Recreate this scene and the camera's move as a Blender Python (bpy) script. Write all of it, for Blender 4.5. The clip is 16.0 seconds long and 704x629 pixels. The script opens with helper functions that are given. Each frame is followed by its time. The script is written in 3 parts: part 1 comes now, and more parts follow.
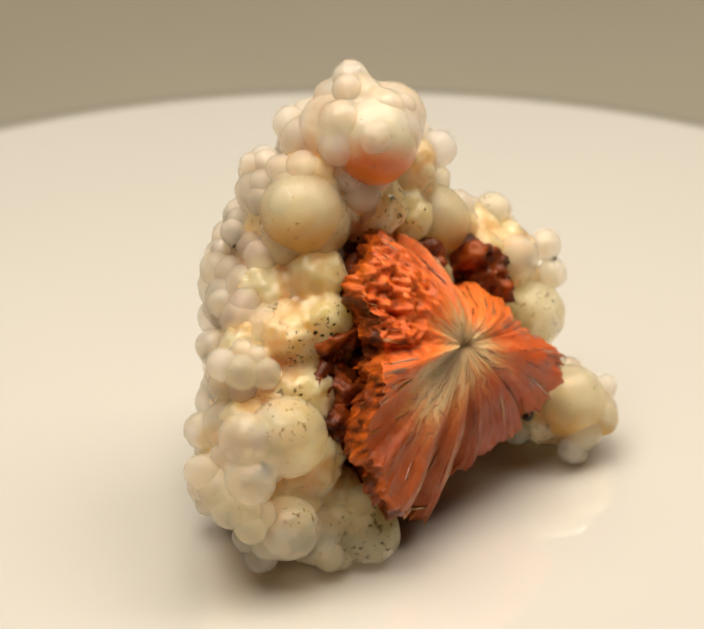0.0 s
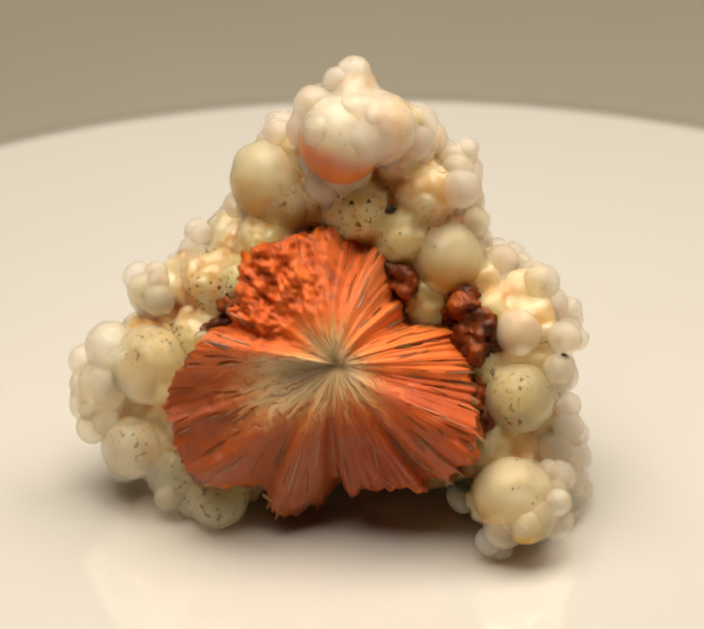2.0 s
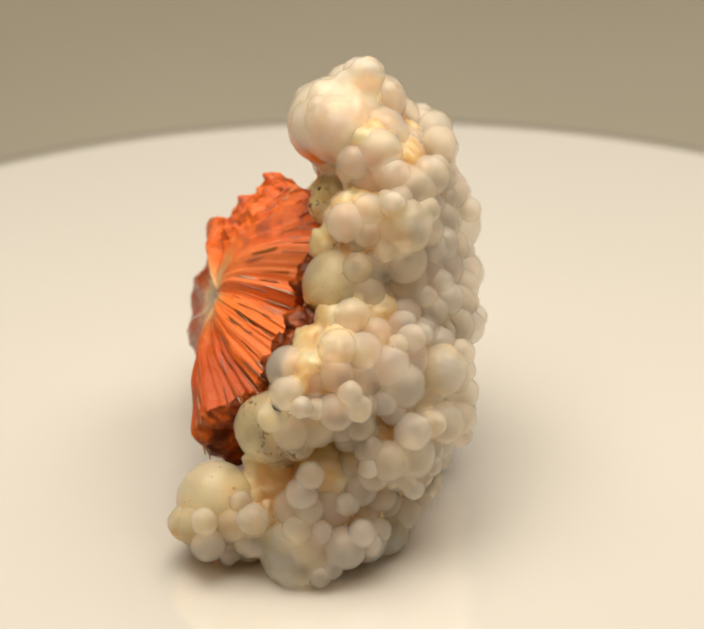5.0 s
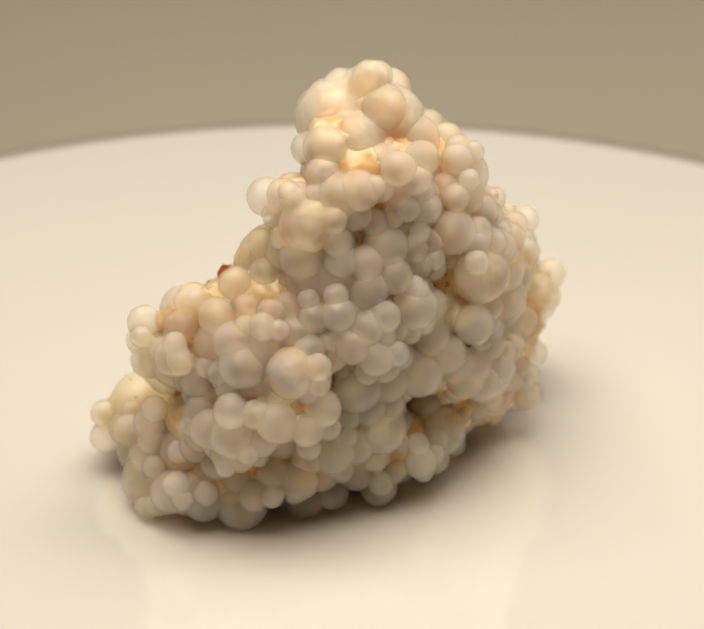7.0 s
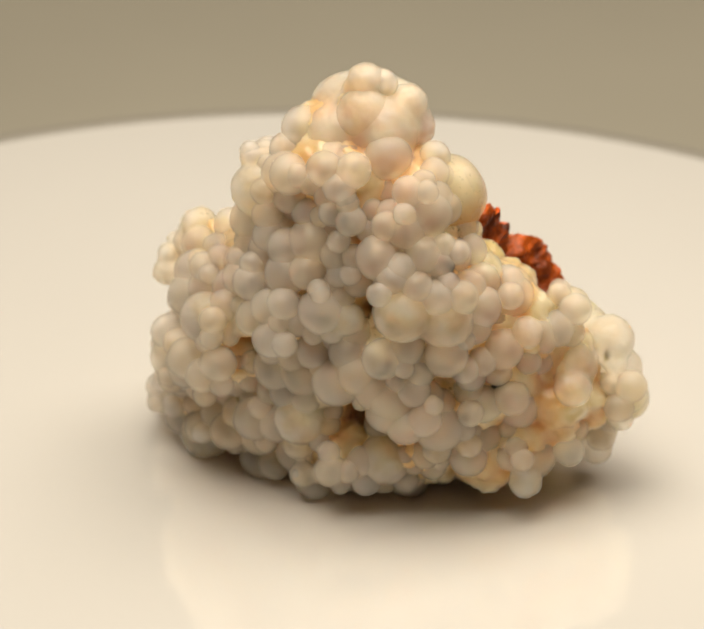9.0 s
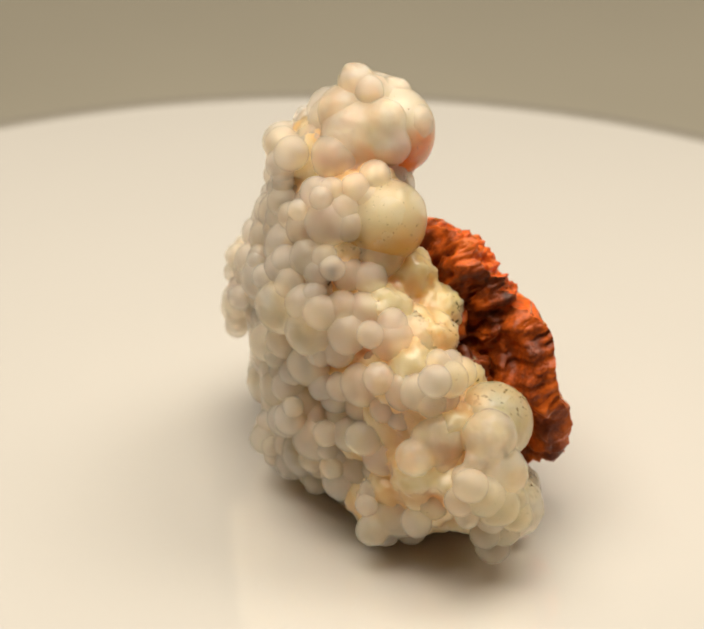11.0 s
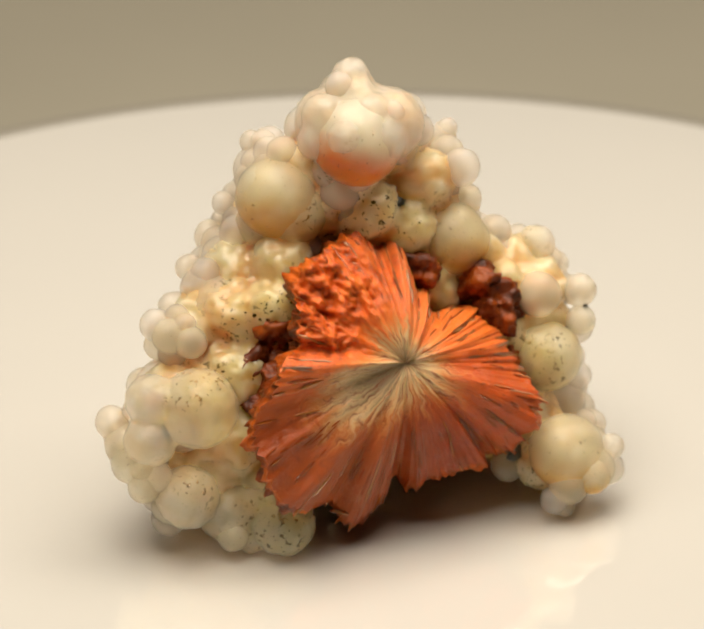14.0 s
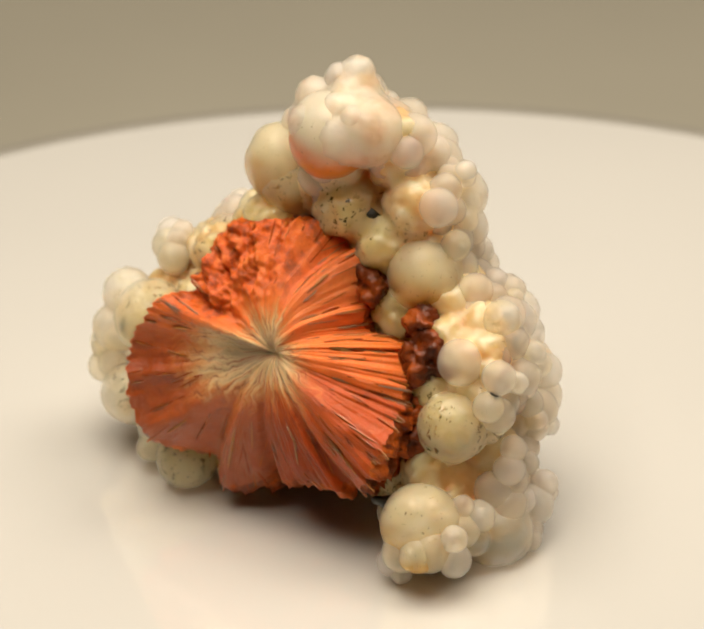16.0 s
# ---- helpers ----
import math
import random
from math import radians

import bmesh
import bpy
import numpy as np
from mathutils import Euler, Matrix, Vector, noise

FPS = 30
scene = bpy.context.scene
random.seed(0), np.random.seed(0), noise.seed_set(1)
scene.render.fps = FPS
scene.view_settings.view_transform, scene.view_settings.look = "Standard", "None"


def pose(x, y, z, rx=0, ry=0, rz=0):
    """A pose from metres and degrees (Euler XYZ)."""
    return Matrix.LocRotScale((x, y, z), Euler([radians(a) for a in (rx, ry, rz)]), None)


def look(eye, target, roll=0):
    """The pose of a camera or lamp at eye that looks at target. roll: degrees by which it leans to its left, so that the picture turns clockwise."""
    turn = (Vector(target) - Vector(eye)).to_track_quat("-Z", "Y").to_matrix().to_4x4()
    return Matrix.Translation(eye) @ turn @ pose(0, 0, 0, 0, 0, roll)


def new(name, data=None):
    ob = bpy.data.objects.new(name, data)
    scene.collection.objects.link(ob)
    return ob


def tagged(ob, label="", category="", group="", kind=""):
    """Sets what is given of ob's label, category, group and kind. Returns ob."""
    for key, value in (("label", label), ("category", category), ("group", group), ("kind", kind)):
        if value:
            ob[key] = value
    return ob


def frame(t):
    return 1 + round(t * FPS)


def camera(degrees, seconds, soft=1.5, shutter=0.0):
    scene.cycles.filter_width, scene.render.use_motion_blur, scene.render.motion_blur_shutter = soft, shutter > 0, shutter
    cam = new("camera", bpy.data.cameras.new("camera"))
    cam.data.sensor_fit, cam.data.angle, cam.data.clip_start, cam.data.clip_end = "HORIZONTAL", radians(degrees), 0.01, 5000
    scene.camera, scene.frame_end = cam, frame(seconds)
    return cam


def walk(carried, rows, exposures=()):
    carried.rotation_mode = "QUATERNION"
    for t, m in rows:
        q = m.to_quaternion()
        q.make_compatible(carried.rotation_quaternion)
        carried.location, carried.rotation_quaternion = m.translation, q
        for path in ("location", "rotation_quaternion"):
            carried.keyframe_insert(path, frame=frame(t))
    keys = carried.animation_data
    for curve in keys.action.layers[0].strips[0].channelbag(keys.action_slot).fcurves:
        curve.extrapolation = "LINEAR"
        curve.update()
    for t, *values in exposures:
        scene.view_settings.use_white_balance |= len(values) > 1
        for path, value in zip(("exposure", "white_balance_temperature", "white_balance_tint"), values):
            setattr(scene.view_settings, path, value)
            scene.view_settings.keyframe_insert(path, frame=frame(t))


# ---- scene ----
cam = camera(11.19, 16.0, soft=2.2)
EYE = Vector((0, -0.432, 0.249))
AIM = Vector((math.sin(radians(-0.133)) * math.cos(radians(27.471)), math.cos(radians(-0.133)) * math.cos(radians(27.471)), -math.sin(radians(27.471))))
cam.data.dof.use_dof, cam.data.dof.focus_distance, cam.data.dof.aperture_fstop = True, 0.462, 34.0
STAND = look(EYE, EYE + AIM, 0.197)
walk(cam, [(0, STAND), (16, STAND)], exposures=[(0, 0.0), (16, 0.0)])
TURN = -360 / 13.0  # degrees a second, clockwise from above

# ---- light: a warm soft lamp over the front, a second one from the side, a dim room ----
world = bpy.data.worlds.new("room_light")
scene.world = world
world.use_nodes = True
world.node_tree.nodes["Background"].inputs["Color"].default_value = (1.0, 0.86, 0.68, 1)
world.node_tree.nodes["Background"].inputs["Strength"].default_value = 0.22


def softbox(name, eye, target, size, watts, colour):
    data = bpy.data.lights.new(name, "AREA")
    data.shape, data.size, data.size_y, data.energy, data.color = "RECTANGLE", size[0], size[1], watts, colour
    ob = new(name, data)
    ob.matrix_world = look(eye, target)
    return tagged(ob, "warm white soft lamp above the table", "lamp")


softbox("soft_lamp", (-0.08, -0.04, 0.50), (0, -0.03, 0.02), (0.46, 0.36), 3.9, (1.0, 0.865, 0.695))
softbox("soft_lamp", (0.22, 0.10, 0.46), (0, 0, 0.02), (0.30, 0.26), 1.7, (1.0, 0.865, 0.70))

# ---- materials ----


def material(name):
    mat = bpy.data.materials.new(name)
    mat.use_nodes = True
    tree = mat.node_tree
    return mat, tree, tree.nodes["Principled BSDF"]


def node(tree, kind, **values):
    n = tree.nodes.new(kind)
    for key, value in values.items():
        n.inputs[key.replace("_", " ")].default_value = value
    return n


def ramp(tree, source, stops):
    n = tree.nodes.new("ShaderNodeValToRGB")
    while len(n.color_ramp.elements) < len(stops):
        n.color_ramp.elements.new(0.5)
    for e, (at, colour) in zip(n.color_ramp.elements, stops):
        e.position, e.color = at, (*colour, 1)
    tree.links.new(source, n.inputs["Fac"])
    return n


def mixed(tree, fac, a, b, kind="MIX"):
    n = tree.nodes.new("ShaderNodeMix")
    n.data_type, n.blend_type = "RGBA", kind
    for value, socket in ((fac, n.inputs["Factor"]), (a, n.inputs[6]), (b, n.inputs[7])):
        if isinstance(value, bpy.types.NodeSocket):
            tree.links.new(value, socket)
        elif isinstance(value, (int, float)):
            socket.default_value = value
        else:
            socket.default_value = (*value, 1)
    return n.outputs[2]


def bump(tree, bsdf, height, strength, distance):
    n = tree.nodes.new("ShaderNodeBump")
    n.inputs["Strength"].default_value, n.inputs["Distance"].default_value = strength, distance
    tree.links.new(height, n.inputs["Height"])
    tree.links.new(n.outputs["Normal"], bsdf.inputs["Normal"])


def plastic(name, colour, rough, grain=0.04):
    mat, tree, bsdf = material(name)
    pos = tree.nodes.new("ShaderNodeTexCoord").outputs["Object"]
    big = node(tree, "ShaderNodeTexNoise", Scale=9.0, Detail=4.0)
    fine = node(tree, "ShaderNodeTexNoise", Scale=700.0, Detail=2.0)
    for n in (big, fine):
        tree.links.new(pos, n.inputs["Vector"])
    shade = ramp(tree, big.outputs["Fac"], ((0.3, [c * (1 - grain) for c in colour]), (0.7, colour)))
    tree.links.new(shade.outputs["Color"], bsdf.inputs["Base Color"])
    bsdf.inputs["Roughness"].default_value = rough
    bump(tree, bsdf, fine.outputs["Fac"], 0.06, 0.0002)
    return mat


def see_through(tree, bsdf, share, tint):
    """Lets a share of the light pass straight through a milky surface."""
    clear = tree.nodes.new("ShaderNodeBsdfTransparent")
    clear.inputs["Color"].default_value = (*tint, 1)
    mix = tree.nodes.new("ShaderNodeMixShader")
    mix.inputs[0].default_value = share
    tree.links.new(bsdf.outputs[0], mix.inputs[1])
    tree.links.new(clear.outputs[0], mix.inputs[2])
    tree.links.new(mix.outputs[0], tree.nodes["Material Output"].inputs["Surface"])


def chalcedony(name, pale, warm, low=None, specks=0.0, clear=0.5, size=1.0, rough=0.24):
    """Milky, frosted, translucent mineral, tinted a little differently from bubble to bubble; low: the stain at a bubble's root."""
    mat, tree, bsdf = material(name)
    info = tree.nodes.new("ShaderNodeObjectInfo")
    obj = tree.nodes.new("ShaderNodeTexCoord").outputs["Object"]
    move = tree.nodes.new("ShaderNodeVectorMath")
    move.operation = "MULTIPLY_ADD"
    move.inputs[1].default_value = (size, size, size)
    tree.links.new(obj, move.inputs[0])
    tree.links.new(info.outputs["Random"], move.inputs[2])
    place = move.outputs[0]
    cloud = node(tree, "ShaderNodeTexNoise", Scale=1.5, Detail=4.0)
    tree.links.new(place, cloud.inputs["Vector"])
    add = tree.nodes.new("ShaderNodeMath")
    add.operation = "ADD"
    tree.links.new(info.outputs["Random"], add.inputs[0])
    tree.links.new(cloud.outputs["Fac"], add.inputs[1])
    half = tree.nodes.new("ShaderNodeMath")
    half.operation = "MULTIPLY"
    half.inputs[1].default_value = 0.5
    tree.links.new(add.outputs[0], half.inputs[0])
    tint = ramp(tree, half.outputs[0], ((0.25, pale), (0.75, warm))).outputs["Color"]
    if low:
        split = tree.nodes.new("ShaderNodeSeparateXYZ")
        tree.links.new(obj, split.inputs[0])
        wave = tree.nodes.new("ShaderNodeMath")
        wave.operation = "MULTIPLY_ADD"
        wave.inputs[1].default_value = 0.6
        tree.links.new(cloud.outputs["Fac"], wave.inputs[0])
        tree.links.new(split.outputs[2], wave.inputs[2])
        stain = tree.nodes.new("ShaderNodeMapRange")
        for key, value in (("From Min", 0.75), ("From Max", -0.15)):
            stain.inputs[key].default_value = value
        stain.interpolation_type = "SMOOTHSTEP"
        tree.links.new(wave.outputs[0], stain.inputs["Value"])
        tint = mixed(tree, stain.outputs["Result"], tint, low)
    if specks:
        spot = node(tree, "ShaderNodeTexNoise", Scale=8.0, Detail=3.0, Roughness=0.62)
        tree.links.new(place, spot.inputs["Vector"])
        mask = ramp(tree, spot.outputs["Fac"], ((0.68 - specks, (0, 0, 0)), (0.71 - specks, (1, 1, 1)))).outputs["Color"]
        tint = mixed(tree, mask, tint, (0.09, 0.065, 0.012))
    tree.links.new(tint, bsdf.inputs["Base Color"])
    bsdf.inputs["Subsurface Weight"].default_value = 0.9
    bsdf.inputs["Subsurface Radius"].default_value = (1.0, 0.94, 0.88)
    bsdf.inputs["Subsurface Scale"].default_value = 0.005
    bsdf.inputs["Transmission Weight"].default_value = 0.3
    bsdf.inputs["IOR"].default_value = 1.32
    bsdf.inputs["Roughness"].default_value = rough
    bsdf.inputs["Subsurface Anisotropy"].default_value = 0.4
    bsdf.inputs["Sheen Weight"].default_value, bsdf.inputs["Sheen Roughness"].default_value = 0.15, 0.4
    bsdf.inputs["Coat Weight"].default_value, bsdf.inputs["Coat Roughness"].default_value = 0.5, 0.1
    fine = node(tree, "ShaderNodeTexNoise", Scale=12.0, Detail=5.0)
    tree.links.new(place, fine.inputs["Vector"])
    bump(tree, bsdf, fine.outputs["Fac"], 0.1, 0.0005)
    if clear:
        see_through(tree, bsdf, clear, (0.99, 0.96, 0.91))
    return mat


def grown_mineral(name, pale, warm, root, near, far, clear=0.4):
    """Fused translucent bubbles: tint from bubble to bubble, an iron stain and dark specks close to the orange fan."""
    mat, tree, bsdf = material(name)
    obj = tree.nodes.new("ShaderNodeTexCoord").outputs["Object"]
    cells = node(tree, "ShaderNodeTexNoise", Scale=230.0, Detail=1.0)
    cloud = node(tree, "ShaderNodeTexNoise", Scale=170.0, Detail=4.0)
    spot = node(tree, "ShaderNodeTexNoise", Scale=1250.0, Detail=3.0, Roughness=0.6)
    patch = node(tree, "ShaderNodeTexNoise", Scale=130.0, Detail=2.0)
    fine = node(tree, "ShaderNodeTexNoise", Scale=2400.0, Detail=4.0)
    for n in (cells, cloud, spot, patch, fine):
        tree.links.new(obj, n.inputs["Vector"])
    grey = tree.nodes.new("ShaderNodeSeparateColor")
    tree.links.new(cells.outputs["Color"], grey.inputs[0])
    tint = ramp(tree, grey.outputs[0], ((0.38, pale), (0.62, warm))).outputs["Color"]
    reach = tree.nodes.new("ShaderNodeVectorMath")
    reach.operation = "DISTANCE"
    reach.inputs[1].default_value = (0.0135, -0.0125, 0.024)
    tree.links.new(obj, reach.inputs[0])
    wave = tree.nodes.new("ShaderNodeMath")
    wave.operation = "MULTIPLY_ADD"
    wave.inputs[1].default_value = 0.014
    tree.links.new(cloud.outputs["Fac"], wave.inputs[0])
    tree.links.new(reach.outputs["Value"], wave.inputs[2])

    def within(a, b):
        n = tree.nodes.new("ShaderNodeMapRange")
        n.interpolation_type = "SMOOTHSTEP"
        n.inputs["From Min"].default_value, n.inputs["From Max"].default_value = b, a
        tree.links.new(wave.outputs[0], n.inputs["Value"])
        return n.outputs["Result"]

    tint = mixed(tree, within(near, far), tint, root)
    dots = ramp(tree, spot.outputs["Fac"], ((0.585, (0, 0, 0)), (0.62, (1, 1, 1)))).outputs["Color"]
    some = ramp(tree, patch.outputs["Fac"], ((0.49, (0, 0, 0)), (0.59, (1, 1, 1)))).outputs["Color"]
    dots = mixed(tree, 1.0, dots, some, "MULTIPLY")
    dots = mixed(tree, 1.0, dots, within(0.034, 0.041), "MULTIPLY")
    tint = mixed(tree, dots, tint, (0.09, 0.065, 0.012))
    tree.links.new(tint, bsdf.inputs["Base Color"])
    bsdf.inputs["Subsurface Weight"].default_value = 1.0
    bsdf.inputs["Subsurface Radius"].default_value = (1.0, 0.94, 0.88)
    bsdf.inputs["Subsurface Scale"].default_value = 0.005
    bsdf.inputs["IOR"].default_value = 1.32
    bsdf.inputs["Roughness"].default_value = 0.24
    bsdf.inputs["Transmission Weight"].default_value = 0.3
    bsdf.inputs["Subsurface Anisotropy"].default_value = 0.4
    bsdf.inputs["Sheen Weight"].default_value, bsdf.inputs["Sheen Roughness"].default_value = 0.15, 0.4
    bsdf.inputs["Coat Weight"].default_value, bsdf.inputs["Coat Roughness"].default_value = 0.5, 0.1
    bump(tree, bsdf, fine.outputs["Fac"], 0.12, 0.0003)
    if clear:
        see_through(tree, bsdf, clear, (0.99, 0.96, 0.91))
    return mat


def fan_crystal():
    """Radiating orange blades: fibres run from the centre (v = 0) to the rim (v = 1)."""
    mat, tree, bsdf = material("orange_radiating_crystal")
    uv = tree.nodes.new("ShaderNodeUVMap").outputs["UV"]
    pos = tree.nodes.new("ShaderNodeTexCoord").outputs["Object"]
    split = tree.nodes.new("ShaderNodeSeparateXYZ")
    tree.links.new(uv, split.inputs[0])
    sway = node(tree, "ShaderNodeTexNoise", Scale=300.0, Detail=4.0)
    tree.links.new(pos, sway.inputs["Vector"])
    bend = tree.nodes.new("ShaderNodeVectorMath")
    bend.operation = "MULTIPLY_ADD"
    bend.inputs[1].default_value = (0.09, 0.3, 0)
    tree.links.new(sway.outputs["Color"], bend.inputs[0])
    tree.links.new(uv, bend.inputs[2])

    def streaks(across, along, detail):
        scale = tree.nodes.new("ShaderNodeVectorMath")
        scale.operation = "MULTIPLY"
        scale.inputs[1].default_value = (across * 6.28, along, 1)
        tree.links.new(bend.outputs[0], scale.inputs[0])
        n = node(tree, "ShaderNodeTexNoise", Scale=1.0, Detail=detail, Roughness=0.6)
        tree.links.new(scale.outputs[0], n.inputs["Vector"])
        return n.outputs["Fac"]

    broad, thin, blotch = streaks(11, 1.3, 3.0), streaks(90, 2.2, 4.0), streaks(14, 7.0, 4.0)
    warp = tree.nodes.new("ShaderNodeMath")
    warp.operation = "MULTIPLY_ADD"
    warp.inputs[1].default_value = 0.6
    tree.links.new(broad, warp.inputs[0])
    tree.links.new(split.outputs[1], warp.inputs[2])
    wedge = ramp(tree, split.outputs[0], ((0.47, (0, 0, 0)), (0.51, (1, 1, 1)), (0.60, (0.8, 0.8, 0.8)), (0.68, (0.1, 0.1, 0.1)))).outputs["Color"]
    ease = tree.nodes.new("ShaderNodeMath")
    ease.operation = "MULTIPLY_ADD"
    ease.inputs[1].default_value = -0.3
    tree.links.new(wedge, ease.inputs[0])
    tree.links.new(warp.outputs[0], ease.inputs[2])
    body = ramp(tree, ease.outputs[0], (
        (0.24, (0.36, 0.26, 0.14)), (0.44, (0.74, 0.52, 0.27)), (0.60, (0.74, 0.32, 0.10)),
        (0.76, (0.86, 0.17, 0.025)), (1.0, (0.70, 0.12, 0.012)))).outputs["Color"]
    pale = ramp(tree, thin, ((0.55, (0, 0, 0)), (0.74, (0.2, 0.2, 0.2)))).outputs["Color"]
    # dark streaks put the shade of crevices between blades into the colour
    dark = ramp(tree, blotch, ((0.33, (0.85, 0.85, 0.85)), (0.48, (0, 0, 0)))).outputs["Color"]
    body = mixed(tree, pale, body, (0.78, 0.42, 0.22))
    body = mixed(tree, dark, body, (0.26, 0.035, 0.008))
    # tint by angle; the lower half's red-brown is darkened further for its shade
    shaded_sides = ramp(tree, split.outputs[0], (
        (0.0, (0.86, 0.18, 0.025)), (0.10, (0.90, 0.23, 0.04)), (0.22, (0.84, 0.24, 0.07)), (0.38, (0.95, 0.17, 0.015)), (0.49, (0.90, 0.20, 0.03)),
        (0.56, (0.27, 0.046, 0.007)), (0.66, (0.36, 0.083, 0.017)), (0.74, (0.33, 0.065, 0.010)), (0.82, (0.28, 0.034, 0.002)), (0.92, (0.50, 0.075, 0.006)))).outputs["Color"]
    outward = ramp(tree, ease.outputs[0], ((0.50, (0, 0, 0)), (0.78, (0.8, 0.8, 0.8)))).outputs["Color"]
    body = mixed(tree, outward, body, shaded_sides)
    body = mixed(tree, pale, body, (0.78, 0.38, 0.20))
    grain = node(tree, "ShaderNodeTexNoise", Scale=420.0, Detail=6.0, Roughness=0.68)
    tree.links.new(pos, grain.inputs["Vector"])
    rubble = ramp(tree, grain.outputs["Fac"], ((0.35, (0.16, 0.020, 0.004)), (0.48, (0.62, 0.105, 0.010)), (0.64, (0.82, 0.19, 0.03)))).outputs["Color"]
    sector = ramp(tree, split.outputs[0], ((0.20, (0, 0, 0)), (0.30, (0.9, 0.9, 0.9)), (0.47, (0.9, 0.9, 0.9)), (0.52, (0, 0, 0)))).outputs["Color"]
    outer = ramp(tree, split.outputs[1], ((0.30, (0, 0, 0)), (0.6, (1, 1, 1)))).outputs["Color"]
    sector = mixed(tree, 1.0, sector, outer, "MULTIPLY")
    body = mixed(tree, sector, body, rubble)
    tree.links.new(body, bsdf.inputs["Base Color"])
    bsdf.inputs["Roughness"].default_value = 0.3
    bsdf.inputs["Subsurface Weight"].default_value = 0.2
    bsdf.inputs["Subsurface Radius"].default_value = (1.0, 0.25, 0.08)
    bsdf.inputs["Subsurface Scale"].default_value = 0.0012
    bsdf.inputs["Specular IOR Level"].default_value = 0.4
    bump(tree, bsdf, thin, 0.42, 0.0006)
    return mat


# depth below 1 gives a darker copy of the crust, for shaded clefts
def rough_crust(name, depth=1.0):
    mat, tree, bsdf = material(name)
    pos = tree.nodes.new("ShaderNodeTexCoord").outputs["Object"]
    big = node(tree, "ShaderNodeTexNoise", Scale=210.0, Detail=6.0, Roughness=0.65)
    fine = node(tree, "ShaderNodeTexNoise", Scale=1100.0, Detail=4.0)
    for n in (big, fine):
        tree.links.new(pos, n.inputs["Vector"])
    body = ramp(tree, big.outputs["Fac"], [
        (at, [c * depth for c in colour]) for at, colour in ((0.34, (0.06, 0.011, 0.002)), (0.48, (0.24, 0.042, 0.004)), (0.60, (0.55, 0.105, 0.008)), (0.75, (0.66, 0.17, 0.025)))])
    tree.links.new(body.outputs["Color"], bsdf.inputs["Base Color"])
    bsdf.inputs["Roughness"].default_value, bsdf.inputs["Specular IOR Level"].default_value = 0.38, 0.3
    bump(tree, bsdf, fine.outputs["Fac"], 0.6, 0.0006)
    return mat


MILK = chalcedony("milky_chalcedony", (0.985, 0.91, 0.84), (0.96, 0.81, 0.67), clear=0.6)
GLASSY = chalcedony("clear_bead", (0.99, 0.97, 0.93), (0.99, 0.94, 0.86), clear=0.62, rough=0.08)
CREAM = chalcedony("cream_chalcedony", (0.985, 0.91, 0.74), (0.975, 0.82, 0.58), specks=0.01, clear=0.58)
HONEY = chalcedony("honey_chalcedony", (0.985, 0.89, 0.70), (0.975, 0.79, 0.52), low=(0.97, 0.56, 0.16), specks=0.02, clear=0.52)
BLUSH = chalcedony("blush_chalcedony", (0.985, 0.89, 0.82), (0.975, 0.79, 0.66), clear=0.46)
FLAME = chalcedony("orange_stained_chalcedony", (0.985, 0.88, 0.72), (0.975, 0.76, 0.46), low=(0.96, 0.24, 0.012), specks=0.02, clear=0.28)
GROWTH = grown_mineral("fused_milky_bubbles", (0.985, 0.91, 0.83), (0.95, 0.78, 0.62), (0.97, 0.80, 0.44), 0.024, 0.046, 0.52)
ROSY = grown_mineral("fused_rosy_bubbles", (0.985, 0.88, 0.79), (0.975, 0.76, 0.62), (0.985, 0.89, 0.74), 0.026, 0.036, 0.42)
CORE = grown_mineral("amber_inner_mass", (0.94, 0.76, 0.49), (0.82, 0.55, 0.27), (0.93, 0.71, 0.33), 0.02, 0.038, 0.0)
SALMON = chalcedony("salmon_crystal", (0.90, 0.32, 0.10), (0.85, 0.19, 0.03), clear=0.0)
RUST = chalcedony("rust_crystal", (0.72, 0.12, 0.02), (0.58, 0.07, 0.012), clear=0.0)
PALE = chalcedony("pale_peach_crystal", (0.92, 0.55, 0.30), (0.88, 0.38, 0.16), clear=0.1)
DARK = plastic("dark_mineral_and_hole_shade", (0.022, 0.018, 0.007), 0.45, 0.5)
FAN, CRUST, SHADED_CRUST = fan_crystal(), rough_crust("red_brown_rough_crust"), rough_crust("shaded_brown_cleft_crust", 0.55)
WHITE = plastic("white_glossy_plastic", (0.69, 0.69, 0.665), 0.06)
BAND = plastic("dark_grey_edge", (0.22, 0.21, 0.18), 0.75)
GREY = plastic("grey_plastic", (0.32, 0.30, 0.25), 0.7)
WHITE.node_tree.nodes["Principled BSDF"].inputs["IOR"].default_value = 2.7
TAUPE = plastic("taupe_card", (0.315, 0.30, 0.245), 0.8, 0.08)
WALL = plastic("beige_wall_paint", (0.42, 0.38, 0.31), 0.9, 0.08)

